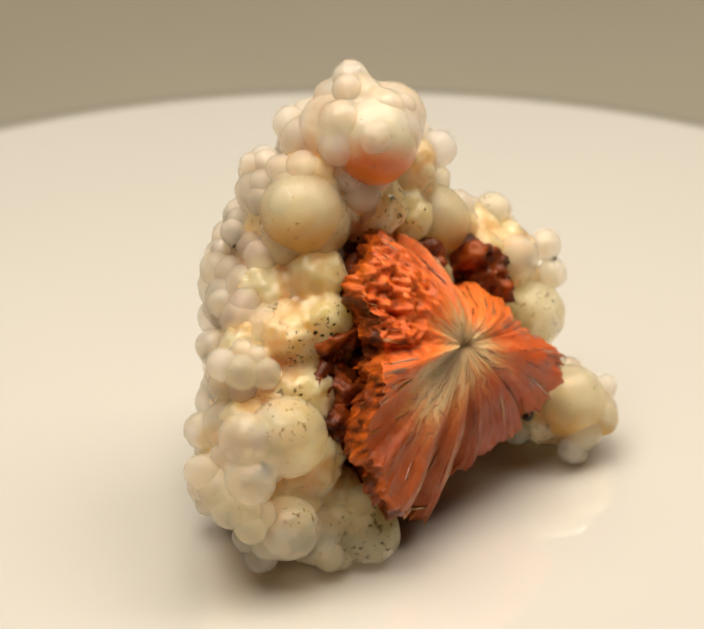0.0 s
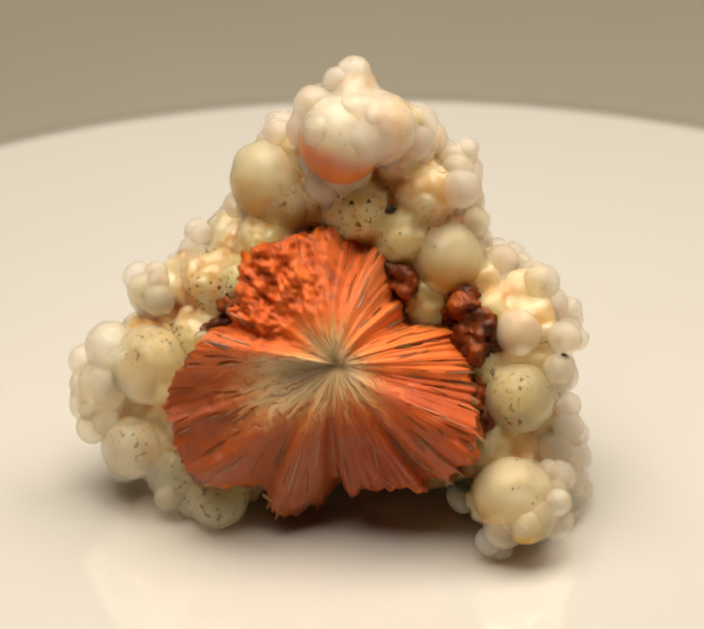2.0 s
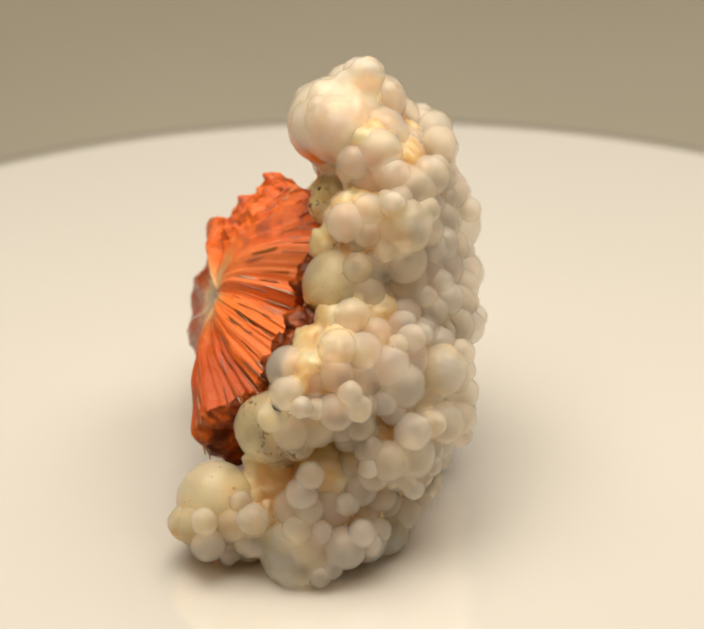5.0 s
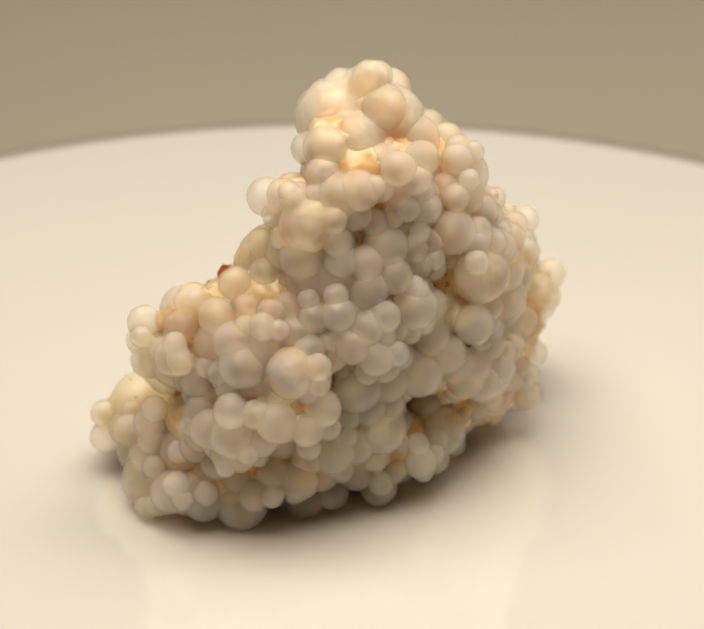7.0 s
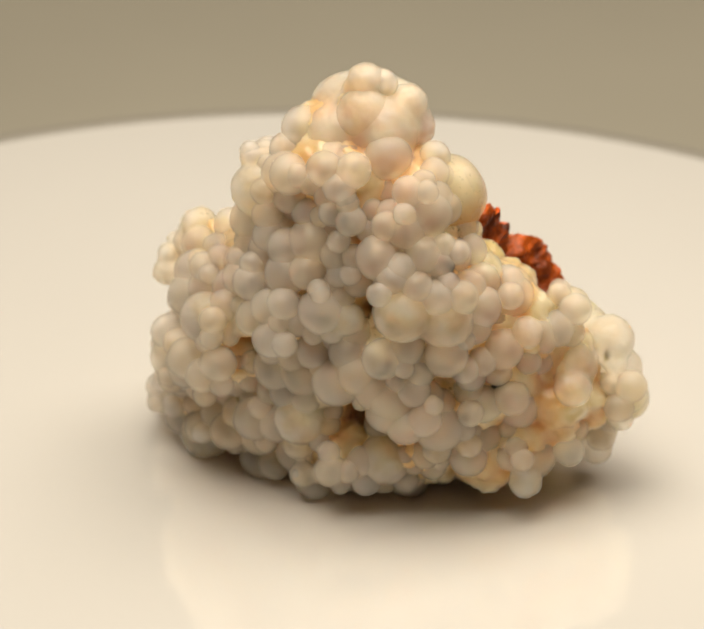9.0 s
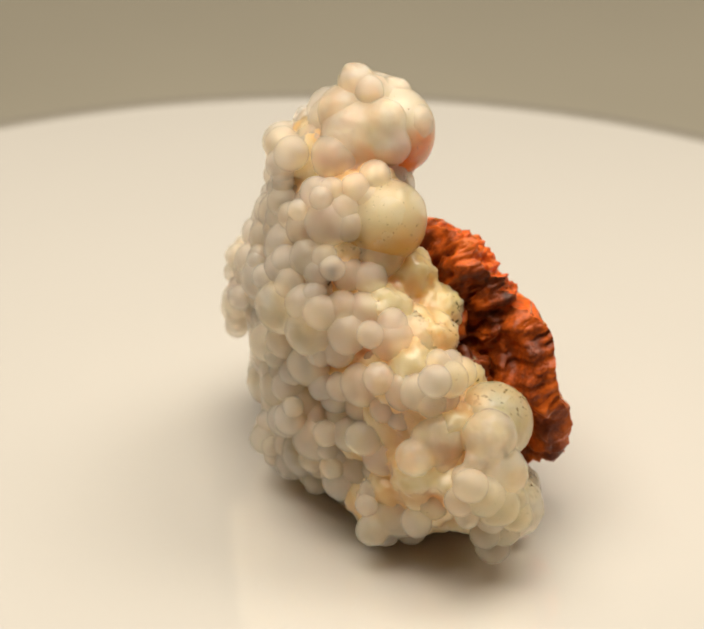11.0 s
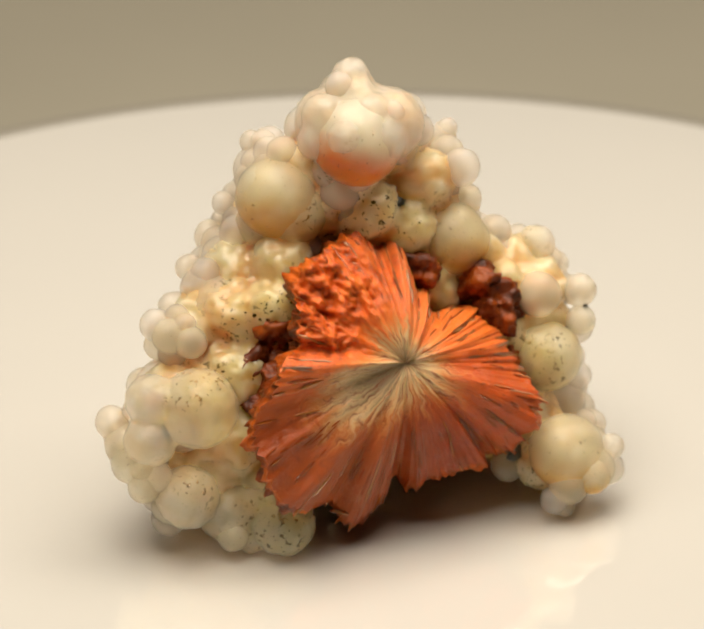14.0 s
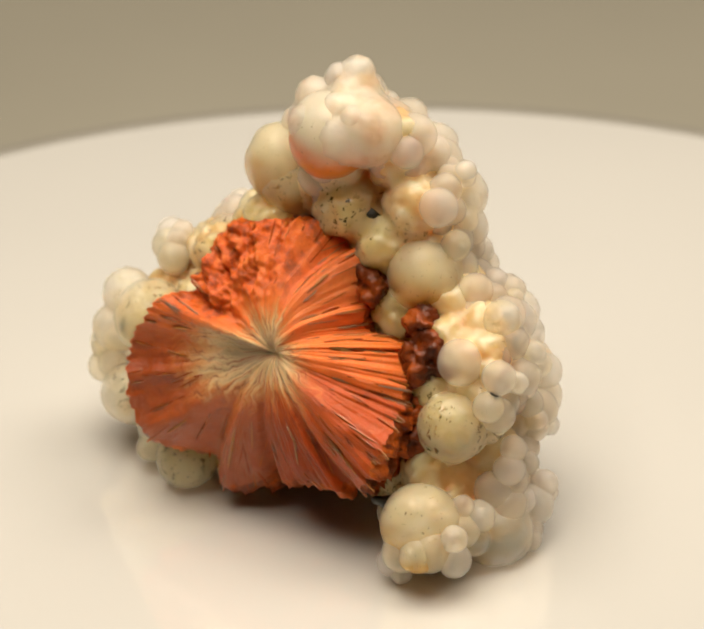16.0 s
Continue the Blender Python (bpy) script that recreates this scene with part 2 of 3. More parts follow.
# ---- structure ----


def part(name, bm, mat, parent=None, label="", smooth=True):
    """Links a bmesh as one mesh object, under parent if there is one."""
    me = bpy.data.meshes.new(name)
    bm.to_mesh(me)
    bm.free()
    me.materials.append(mat)
    me.polygons.foreach_set("use_smooth", [smooth] * len(me.polygons))
    ob = new(name, me)
    ob.parent = parent
    return tagged(ob, label)


def block(size, at):
    bm = bmesh.new()
    bmesh.ops.create_cube(bm, size=1, matrix=Matrix.Translation(at) @ Matrix.Diagonal((*size, 1)))
    bmesh.ops.bevel(bm, geom=bm.edges[:], offset=0.004, segments=2, affect="EDGES")
    return bm


def lathe(profile, steps=160):
    """A solid of revolution round z from (radius, height) pairs, closed at both ends."""
    bm = bmesh.new()
    rings = []
    for r, z in profile:
        rings.append([bm.verts.new((r * math.cos(2 * math.pi * k / steps), r * math.sin(2 * math.pi * k / steps), z)) for k in range(steps)])
    for a, b in zip(rings, rings[1:]):
        for k in range(steps):
            bm.faces.new((a[k], a[(k + 1) % steps], b[(k + 1) % steps], b[k]))
    bm.faces.new(rings[0][::-1])
    bm.faces.new(rings[-1])
    bmesh.ops.recalc_face_normals(bm, faces=bm.faces[:])
    return bm


tagged(part("table", block((1.8, 1.8, 0.03), (0, 0.3, -0.055)), TAUPE, None, "matt taupe table top under the turntable", False), category="table", kind="structure")
for name, size, at in (("wall_north", (3.2, 0.1, 2.6), (0, 1.6, 0.5)), ("wall_south", (3.2, 0.1, 2.6), (0, -1.6, 0.5)),
                       ("wall_east", (0.1, 3.1, 2.6), (1.65, 0, 0.5)), ("wall_west", (0.1, 3.1, 2.6), (-1.65, 0, 0.5)),
                       ("floor", (3.2, 3.1, 0.1), (0, 0, -0.85)), ("ceiling", (3.2, 3.1, 0.1), (0, 0, 1.85))):
    tagged(part(name, block(size, at), WALL, None, "plain beige painted room surface in dim light", False), category=name.split("_")[0], kind="structure")

# ---- turntable: a fixed grey foot and a white platter that turns a little off its middle ----
turntable = tagged(new("turntable"), "round glossy white turntable with a soft rounded rim", "turntable")
part("base", lathe(((0.0001, -0.0395), (0.1, -0.0395), (0.103, -0.036), (0.103, -0.0215), (0.098, -0.018), (0.0001, -0.018))), GREY, turntable, "grey plastic foot")
platter = part("platter", lathe([(0.0001, -0.016), (0.123, -0.016), (0.1242, -0.0148), (0.1242, -0.0014), (0.1232, -0.0005), (0.121, 0.0), (0.0001, 0.0)]), WHITE, turntable, "glossy white round platter")
# dark grey ring that draws the dark line along the platter's edge
part("rim", lathe([(0.1246, -0.014), (0.1246, -0.0012), (0.1256, -0.0009), (0.1272, -0.0012), (0.1286, -0.0024), (0.129, -0.005), (0.127, -0.0138)]), BAND, platter, "dull grey rim band")
OFFSET = (0.007 * math.cos(radians(85)), 0.007 * math.sin(radians(85)))

# ---- mineral specimen, in millimetres round the turning axis ----
specimen = tagged(new("mineral_specimen"), "mineral specimen of milky bubbly chalcedony round an orange crystal fan", "mineral")
# centres and radii of the larger bubbles
CROWN = (
    (-1.3, -0.2, 59.5, 2.5), (-1.7, -2.5, 58.8, 2.0), (-0.6, 0.6, 57.8, 2.2), (0.4, -1.6, 57.4, 2.7),
    (3.4, -3.2, 56.8, 2.3), (5.3, -1.6, 55.9, 2.0), (-2.6, -5.6, 55.8, 2.9), (1.8, -6.9, 54.0, 3.0),
    (3.8, 0.4, 53.4, 5.0), (0.5, -1.2, 53.2, 5.9), (-3.4, -1.8, 53.0, 4.9), (4.0, -3.3, 52.8, 4.2),
    (-2.7, -6.6, 52.5, 2.9), (0.0, 3.2, 51.6, 4.6), (2.6, 9.3, 49.3, 2.6), (-6.7, -3.6, 48.7, 2.4),
    (4.0, 6.1, 48.6, 2.6), (-1.6, -6.1, 47.9, 2.3), (2.4, -5.1, 47.7, 2.1),
)
NECK_HIGH = (
    (-2.8, 0.5, 55.4, 3.7), (2.8, 6.7, 51.9, 3.2), (-7.3, -1.1, 51.0, 3.2), (-3.1, 4.8, 49.3, 3.4),
    (-4.9, 3.4, 49.3, 3.1), (-4.3, 10.4, 48.8, 1.7), (-9.0, 6.2, 48.6, 2.3), (-2.5, 10.8, 48.3, 2.8),
    (0.1, 10.5, 47.1, 3.2), (-9.2, -7.7, 46.9, 2.8), (-12.3, -5.8, 46.5, 2.4), (-8.3, -1.5, 45.7, 2.9),
    (-0.0, -5.5, 45.4, 2.8), (-12.8, -7.1, 45.0, 2.2), (-13.2, -4.4, 44.9, 3.4), (-8.3, 7.1, 44.7, 1.8),
    (-2.0, 10.6, 44.7, 2.3), (-11.6, 0.0, 44.7, 2.1), (-10.4, 5.2, 44.1, 2.1), (8.5, 11.0, 43.6, 2.1),
    (3.8, 12.8, 43.6, 3.9), (-14.1, -1.1, 43.4, 2.6), (-5.9, -8.1, 42.3, 4.9), (-1.2, 1.2, 41.8, 2.4),
)
NECK_LOW = (
    (-9.4, -9.4, 40.5, 3.7), (-15.7, -2.8, 40.4, 2.6), (-13.4, 2.5, 39.7, 3.1), (-5.6, 8.9, 39.6, 3.1),
    (4.3, 13.5, 39.2, 3.1), (-16.1, 0.4, 39.1, 2.1), (-16.4, -4.9, 39.1, 2.1), (-0.8, 13.0, 39.0, 2.4),
    (-8.9, 6.8, 38.9, 2.2), (7.2, 11.5, 38.7, 2.9), (-14.0, -7.9, 38.6, 2.4), (-3.6, 11.8, 38.3, 2.6),
    (-16.1, 1.4, 37.9, 2.2), (2.3, 2.1, 37.3, 3.7),
)
WEST_HIGH = (
    (-11.5, 5.6, 36.9, 1.5), (-18.2, -3.8, 35.0, 2.6), (-14.8, -11.2, 34.4, 3.0), (-14.9, -15.4, 34.0, 2.1),
    (-16.7, 0.3, 32.8, 4.0), (-17.6, -10.4, 32.3, 2.8), (-15.2, -15.7, 31.8, 3.1), (-17.7, -5.2, 31.4, 4.0),
    (-11.8, -16.3, 29.9, 4.5), (-18.2, -9.4, 29.5, 2.1), (-15.1, -24.6, 28.8, 2.5), (-12.2, -24.3, 28.4, 2.2),
    (-17.5, -21.4, 27.0, 2.6), (-18.7, -5.1, 26.6, 3.0), (-16.5, 2.9, 26.5, 2.9), (-17.2, -18.9, 26.4, 2.9),
    (-17.6, -23.4, 26.2, 2.1), (-18.3, -13.2, 25.9, 3.0), (-11.3, 5.9, 25.3, 2.6), (-18.8, -10.2, 24.9, 2.1),
    (-17.8, -18.9, 22.8, 2.0), (-13.2, 5.2, 22.8, 2.8), (-17.8, -12.8, 22.6, 2.3), (-14.6, -30.5, 22.1, 3.6),
)
WEST_MID = (
    (-17.8, -0.9, 21.6, 2.3), (-13.8, 2.6, 20.9, 3.4), (-9.3, -27.5, 20.8, 5.4), (-16.7, -24.1, 20.7, 3.7),
    (-10.8, -10.6, 20.5, 2.9), (-10.0, 7.0, 20.4, 3.3), (-15.4, 1.3, 19.7, 3.4), (-17.7, -11.1, 17.8, 2.7),
    (-15.3, 2.0, 17.7, 2.8), (-18.8, -2.1, 17.6, 2.4), (-15.4, -24.0, 17.2, 3.9), (-14.1, -32.1, 17.0, 3.6),
    (-17.2, -0.1, 16.2, 2.7), (-17.6, -16.1, 16.1, 2.9), (-16.6, -29.5, 15.9, 2.3), (-17.8, -32.0, 15.4, 2.9),
    (-17.1, -5.0, 14.9, 3.4), (-14.2, -34.0, 13.7, 1.8), (-16.2, -32.9, 13.5, 3.1), (-12.5, -33.1, 12.4, 2.1),
    (-15.6, -11.5, 12.3, 3.2), (-17.8, -24.0, 11.5, 2.3), (-13.8, -34.3, 11.2, 2.2), (-12.9, -7.4, 10.2, 2.9),
)
WEST_LOW = (
    (-15.0, -3.9, 10.1, 2.2), (-9.2, -30.8, 9.1, 4.3), (-11.4, 0.4, 8.2, 3.7), (-16.8, -18.1, 8.2, 3.9),
    (-10.6, 8.1, 7.4, 2.3), (-11.6, -31.0, 7.4, 2.8), (-5.9, -26.0, 5.3, 4.2), (-10.7, -9.9, 4.7, 2.0),
    (-15.0, -18.7, 4.4, 2.2), (1.3, -23.9, 4.3, 4.3), (-3.8, -28.4, 3.4, 2.1), (-7.5, -4.4, 2.7, 3.3),
    (-5.9, -8.1, 2.6, 2.3), (-4.9, -2.6, 2.5, 2.5),
)
MIDDLE = (
    (-7.2, 10.0, 36.1, 2.6), (-4.0, 11.8, 34.7, 3.0), (-9.8, 9.1, 31.3, 3.1), (-4.7, 11.3, 29.8, 2.1),
    (-5.9, 14.7, 26.3, 2.6), (-6.3, 11.9, 23.5, 2.2), (-6.2, 10.2, 20.5, 3.1), (-5.5, 10.5, 13.2, 3.7),
    (-1.9, 9.4, 6.1, 3.2), (-6.8, 4.0, 3.6, 2.1), (-4.8, 8.3, 2.7, 2.6),
)
EAST_HIGH = (
    (0.4, 12.3, 36.2, 3.3), (3.6, 13.1, 35.8, 3.3), (9.5, 12.3, 35.8, 2.4), (9.1, 8.8, 34.4, 4.9),
    (5.2, 8.2, 32.9, 5.2), (-1.1, 16.0, 32.6, 2.4), (5.6, 15.1, 32.5, 2.3), (7.7, 17.1, 32.3, 2.0),
    (2.0, 16.4, 32.0, 2.3), (11.4, 16.3, 31.9, 2.1), (14.7, 13.6, 31.2, 2.7), (-4.5, 14.5, 30.3, 2.5),
    (4.3, 16.8, 29.6, 2.6), (19.5, 17.7, 29.3, 2.3), (12.1, 19.4, 28.6, 2.9), (-2.8, 16.0, 28.2, 2.6),
    (21.6, 10.7, 27.9, 3.2), (13.2, 12.5, 27.7, 4.9), (8.2, 18.3, 27.7, 3.4), (25.8, 15.1, 27.6, 2.3),
    (15.2, 17.6, 27.4, 2.9), (10.8, 20.3, 25.8, 3.3), (4.0, 20.5, 25.6, 3.6), (20.7, 19.0, 24.9, 2.6),
)
EAST_MID = (
    (26.7, 13.6, 23.9, 2.1), (17.3, 19.5, 22.0, 2.2), (25.2, 15.1, 21.8, 2.4), (21.5, 15.7, 21.7, 2.9),
    (-2.9, 12.7, 20.2, 3.4), (23.8, 9.5, 19.6, 4.8), (5.4, 22.8, 19.2, 2.9), (1.6, 21.9, 18.3, 2.4),
    (14.8, 22.2, 16.6, 2.8), (11.3, 22.9, 16.5, 3.3), (3.8, 16.4, 16.2, 2.9), (8.1, 22.1, 16.1, 2.7),
    (9.4, 19.7, 15.2, 2.9), (16.4, 21.4, 14.7, 2.1), (24.8, 16.9, 13.3, 2.2), (6.7, 15.9, 13.1, 3.1),
    (17.4, 19.9, 12.4, 2.4), (-2.3, 12.7, 11.5, 2.9), (-0.1, 15.2, 11.3, 3.0), (14.4, 20.5, 10.6, 2.3),
    (24.5, 14.9, 10.2, 2.7), (20.2, 16.9, 9.9, 3.4), (28.0, 3.7, 9.9, 2.3), (30.9, 7.6, 9.5, 1.9),
)
EAST_LOW = (
    (7.3, 18.1, 8.8, 2.3), (16.2, 19.6, 8.2, 2.0), (12.2, 19.2, 8.0, 2.2), (30.3, 9.7, 7.8, 2.6),
    (4.0, 17.4, 7.7, 2.8), (2.4, 13.4, 7.7, 3.3), (30.4, 3.6, 7.6, 2.2), (32.8, 5.3, 6.7, 3.2),
    (9.4, 20.0, 5.9, 2.3), (21.7, 2.2, 5.8, 2.4), (28.9, 7.1, 5.5, 3.0), (31.0, 2.0, 5.3, 2.8),
    (20.8, 20.8, 5.3, 2.9), (19.2, 18.5, 4.4, 3.4), (16.4, 20.2, 4.0, 2.6), (24.2, 15.4, 3.7, 5.1),
    (11.8, 18.2, 3.5, 3.7), (27.1, 8.6, 2.7, 2.3), (4.3, 12.9, 2.3, 2.9),
)
MM = 0.001


def ball_mesh(name, seed, mat):
    """A slightly lumpy unit ball, shared by many bubbles."""
    bm = bmesh.new()
    bmesh.ops.create_uvsphere(bm, u_segments=28, v_segments=18, radius=1)
    for v in bm.verts:
        v.co *= 1 + 0.05 * noise.noise(v.co * 1.3 + Vector((seed * 7.1, 0, 0)))
    me = bpy.data.meshes.new(name)
    bm.to_mesh(me)
    bm.free()
    me.materials.append(mat)
    me.polygons.foreach_set("use_smooth", [True] * len(me.polygons))
    return me


BALLS = {m.name: [ball_mesh("bubble", k, m) for k in range(3)] for m in (MILK, GLASSY, CREAM, HONEY, BLUSH, FLAME)}
chance = random.Random(5)
placed = []


def bubble(x, y, z, r, mat, squash=1.0):
    ob = new("bubble", chance.choice(BALLS[mat.name]))
    ob.parent = specimen
    turn = Euler([chance.uniform(0, 6.28) if mat not in (HONEY, FLAME) else chance.uniform(-0.2, 0.2) for _ in range(3)])
    ob.matrix_basis = Matrix.LocRotScale(Vector((x, y, z)) * MM, turn, Vector((r, r * chance.uniform(0.93, 1.05), r * squash)) * MM)
    placed.append((Vector((x, y, z)), r))
    return ob


ACROSS, OUT = Vector((0.77, 0.63, 0)), Vector((0.63, -0.77, 0))  # along and out of the crystal fan
LARGE = ((-7.6, -9.0, 44.2, 5.6), (10.0, 7.4, 35.0, 5.0), (29.3, 4.6, 8.6, 5.2), (33.5, 3.9, 6.5, 2.6), (1.6, -4.0, 52.2, 6.0))
GROUPS = ((CROWN, "crown"), (NECK_HIGH, "neck"), (NECK_LOW, "neck"), (WEST_HIGH, "west"), (WEST_MID, "west"), (WEST_LOW, "west"), (MIDDLE, "neck"), (EAST_HIGH, "east"), (EAST_MID, "east"), (EAST_LOW, "east"))
lobes = {"crown": [], "neck": [], "west": [], "east": []}
seeds = []
for rows, lobe in GROUPS:
    for x, y, z, r in rows:
        seeds.append((Vector((x, y, z)), r, lobe))
for x, y, z, r in LARGE:
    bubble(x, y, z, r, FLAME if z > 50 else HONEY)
    for _ in range(3):  # lesser swellings on the same bubble
        side = Vector([chance.gauss(0, 1) for _ in range(3)]).normalized()
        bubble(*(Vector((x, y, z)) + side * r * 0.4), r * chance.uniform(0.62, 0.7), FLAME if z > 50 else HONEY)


def spine(p):
    """The nearest point of the inner mass: a ridge from the low wings up to the crown."""
    z = min(max(p.z, 8), 52)
    along = p.dot(ACROSS) * (0.62 if z < 40 else 0.35)
    depth = (2.0 - 5.0 * (1 - z / 60)) * (1 if z < 44 else 0.2)
    return ACROSS * along + OUT * depth + Vector((0, 0, z))


# inner mass: one lumpy body that the bubbles grow on
INNER = ((-10.0, -17.0, 30.0, 4.4), (-8.0, -20.0, 23.0, 4.8), (-7.0, -23.0, 15.0, 5.0), (-9.7, -25.0, 9.3, 4.6), (-4.0, -20.0, 8.0, 4.6), (18.0, 7.5, 22.0, 3.8), (20.7, 7.2, 11.9, 4.4), (1.5, -1.8, 41.5, 4.6), (5.6, 2.9, 37.8, 4.2), (-5.9, -10.9, 35.9, 4.4), (12.3, 3.6, 7.4, 5.0), (-1.3, -2.9, 47.0, 4.0), (26.0, 6.0, 6.6, 5.0), (0.0, 4.0, 8.0, 6.0), (-7.3, -8.4, 9.3, 6.0), (8.5, 4.5, 29.0, 4.2), (-5.0, -15.0, 31.0, 4.2), (-7.0, -15.5, 26.5, 4.6), (-9.0, -13.5, 23.5, 5.0))


def balls(rows, name, mat, label, voxel, relief, ease=0):
    """Many balls fused into one lumpy skin."""
    unit = bmesh.new()
    bmesh.ops.create_icosphere(unit, subdivisions=3, radius=1)
    co = np.array([v.co[:] for v in unit.verts])
    tri = np.array([[v.index for v in f.verts] for f in unit.faces])
    unit.free()
    me = bpy.data.meshes.new(name)
    verts = np.concatenate([co * r + np.array(p) for p, r in rows]) * MM
    verts[:, 2] = np.maximum(verts[:, 2], 0.0001)
    faces = np.concatenate([tri + k * len(co) for k in range(len(rows))])
    me.from_pydata(verts.tolist(), [], faces.tolist())
    me.materials.append(mat)
    ob = tagged(new(name, me), label)
    ob.parent = specimen
    mod = ob.modifiers.new("fuse", "REMESH")
    mod.mode, mod.voxel_size, mod.use_smooth_shade = "VOXEL", voxel, True
    if ease:
        soft = ob.modifiers.new("ease", "SMOOTH")
        soft.factor, soft.iterations = 0.5, ease
    for size, height in relief:
        cloud = bpy.data.textures.new("relief", "CLOUDS")
        cloud.noise_scale, cloud.noise_depth = size, 2
        wear = ob.modifiers.new("relief", "DISPLACE")
        wear.texture, wear.texture_coords, wear.strength, wear.mid_level = cloud, "LOCAL", height, 0.5
    return ob


inner = [(Vector((x, y, z)), r) for x, y, z, r in INNER]
for p, r, lobe in seeds:
    q, w = p.lerp(spine(p), 0.26), p.lerp(spine(p), 0.5)
    q.z, w.z = max(q.z, r * 0.8), max(w.z, 4.2)
    inner += [(q, r * (0.6 if lobe == "crown" else 0.84)), (w, 3.4 if lobe == "crown" else 4.1)]
balls(inner, "inner_mass", CORE, "amber and cream lumpy mass between the bubbles", 0.0005, ((0.0035, 0.0022), (0.0011, 0.0008)))

# single beads stand on the fused lobes; smaller buds crowd the lobes' outer side
for p, r, lobe in seeds:
    if r < 3.5 and lobe != "crown" or r < 2.15:
        bubble(*p, r, CREAM if p.dot(OUT) > 6 else BLUSH if lobe == "crown" else MILK)
    else:
        lobes[lobe].append((p, r))
        placed.append((p, r))
FAN_MID = Vector((13, -11, 24))
FIRST = [(p, r, (p - spine(p)).normalized()) for p, r, lobe in seeds]
for _ in range(9000):
    p, r, lobe = chance.choice(seeds)
    away = (p - spine(p)).normalized()
    d = Vector([chance.gauss(0, 1) for _ in range(3)]).normalized()
    if d.dot(away) < -0.3 or lobe == "crown":
        continue
    s = chance.uniform(1.5, 2.7)
    q = p + d * (r + s * 0.2) * chance.uniform(0.85, 1.15) - away * s * chance.uniform(0.2, 0.6)
    front = q.dot(OUT)
    if q.z < s or q.z > 51 or (q - FAN_MID).length < 20 and front > 3 or front > 2 and d.dot(OUT) > 0.2:
        continue
    near = min(FIRST, key=lambda m: (q - m[0]).length - m[1])
    if (q - near[0]).length > near[1] + 1.2 or (q - near[0]).dot(near[2]) + s > near[1] - 0.1 or any((q - o).length < max(s, t) * 0.72 + min(s, t) * 0.4 for o, t in placed):
        continue
    seeds.append((q, s, lobe))
    placed.append((q, s))
    if chance.random() < 0.7:
        placed.pop()
        bubble(*q, s, MILK)
    else:
        lobes[lobe].append((q, s))
    if chance.random() < 0.10:
        bubble(*(q + d.normalized() * s * 0.5), chance.uniform(0.9, 1.5), GLASSY)
for lobe, rows in lobes.items():
    balls(rows, "bubble_lobe", ROSY if lobe == "crown" else GROWTH, "rosy white fused bubbles" if lobe == "crown" else "milky white fused bubbles", 0.0003, ((0.0016, 0.0004),), 30 if lobe == "crown" else 5)

# brown granular filling in the cleft behind the fan, coloured darker for the gap's shade
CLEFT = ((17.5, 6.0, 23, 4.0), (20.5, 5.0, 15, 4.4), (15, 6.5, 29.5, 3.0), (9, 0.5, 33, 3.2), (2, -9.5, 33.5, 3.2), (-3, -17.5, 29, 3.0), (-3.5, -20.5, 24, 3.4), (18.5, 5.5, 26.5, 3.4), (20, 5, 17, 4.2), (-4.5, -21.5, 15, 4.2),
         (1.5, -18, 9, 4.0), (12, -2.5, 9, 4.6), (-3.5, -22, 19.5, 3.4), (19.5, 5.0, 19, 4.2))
balls([(Vector((x, y, z)) - OUT * 1.8, r) for x, y, z, r in CLEFT], "cleft_filling", SHADED_CRUST, "dark red-brown granular crust in the clefts, darkened for shade", 0.0004, ((0.0040, 0.0058), (0.0012, 0.0020)))

# ---- the orange crystal fan ----
CENTRE = Vector((13.9, -13.2, 26.7))
LEAN = radians(28)
FACE = OUT * math.cos(LEAN) + Vector((0, 0, math.sin(LEAN)))
RISE = Vector((0, 0, math.cos(LEAN))) - OUT * math.sin(LEAN)
# angle, reach and set-back of the rim's lobes
RIM = ((0, 16.0, 9.4), (22.5, 14.6, 11.6), (45, 9.8, 9.3), (67.5, 10.9, 9.3), (90, 18.6, 9.5), (112.5, 18.1, 2.7), (135, 18.3, -1.6), (157.5, 15.7, -2.2),
       (180, 18.0, -5.0), (202.5, 23.1, -3.0), (225, 24.1, 0.5), (247.5, 21.9, 9.7), (270, 16.9, 9.7), (292.5, 15.9, 7.2), (315, 20.0, 9.0), (337.5, 20.0, 4.9))


def rim(deg):
    """Reach and set-back of the rim at an angle, eased between the lobes."""
    rows = [(a - 360, r, d) for a, r, d in RIM] + list(RIM) + [(a + 360, r, d) for a, r, d in RIM]
    for (a0, r0, d0), (a1, r1, d1) in zip(rows, rows[1:]):
        if a0 <= deg < a1:
            k = (deg - a0) / (a1 - a0)
            k = k * k * (3 - 2 * k)
            return r0 + (r1 - r0) * k, d0 + (d1 - d0) * k


CREASES = (48, 92, 168, 238, 268, 312)


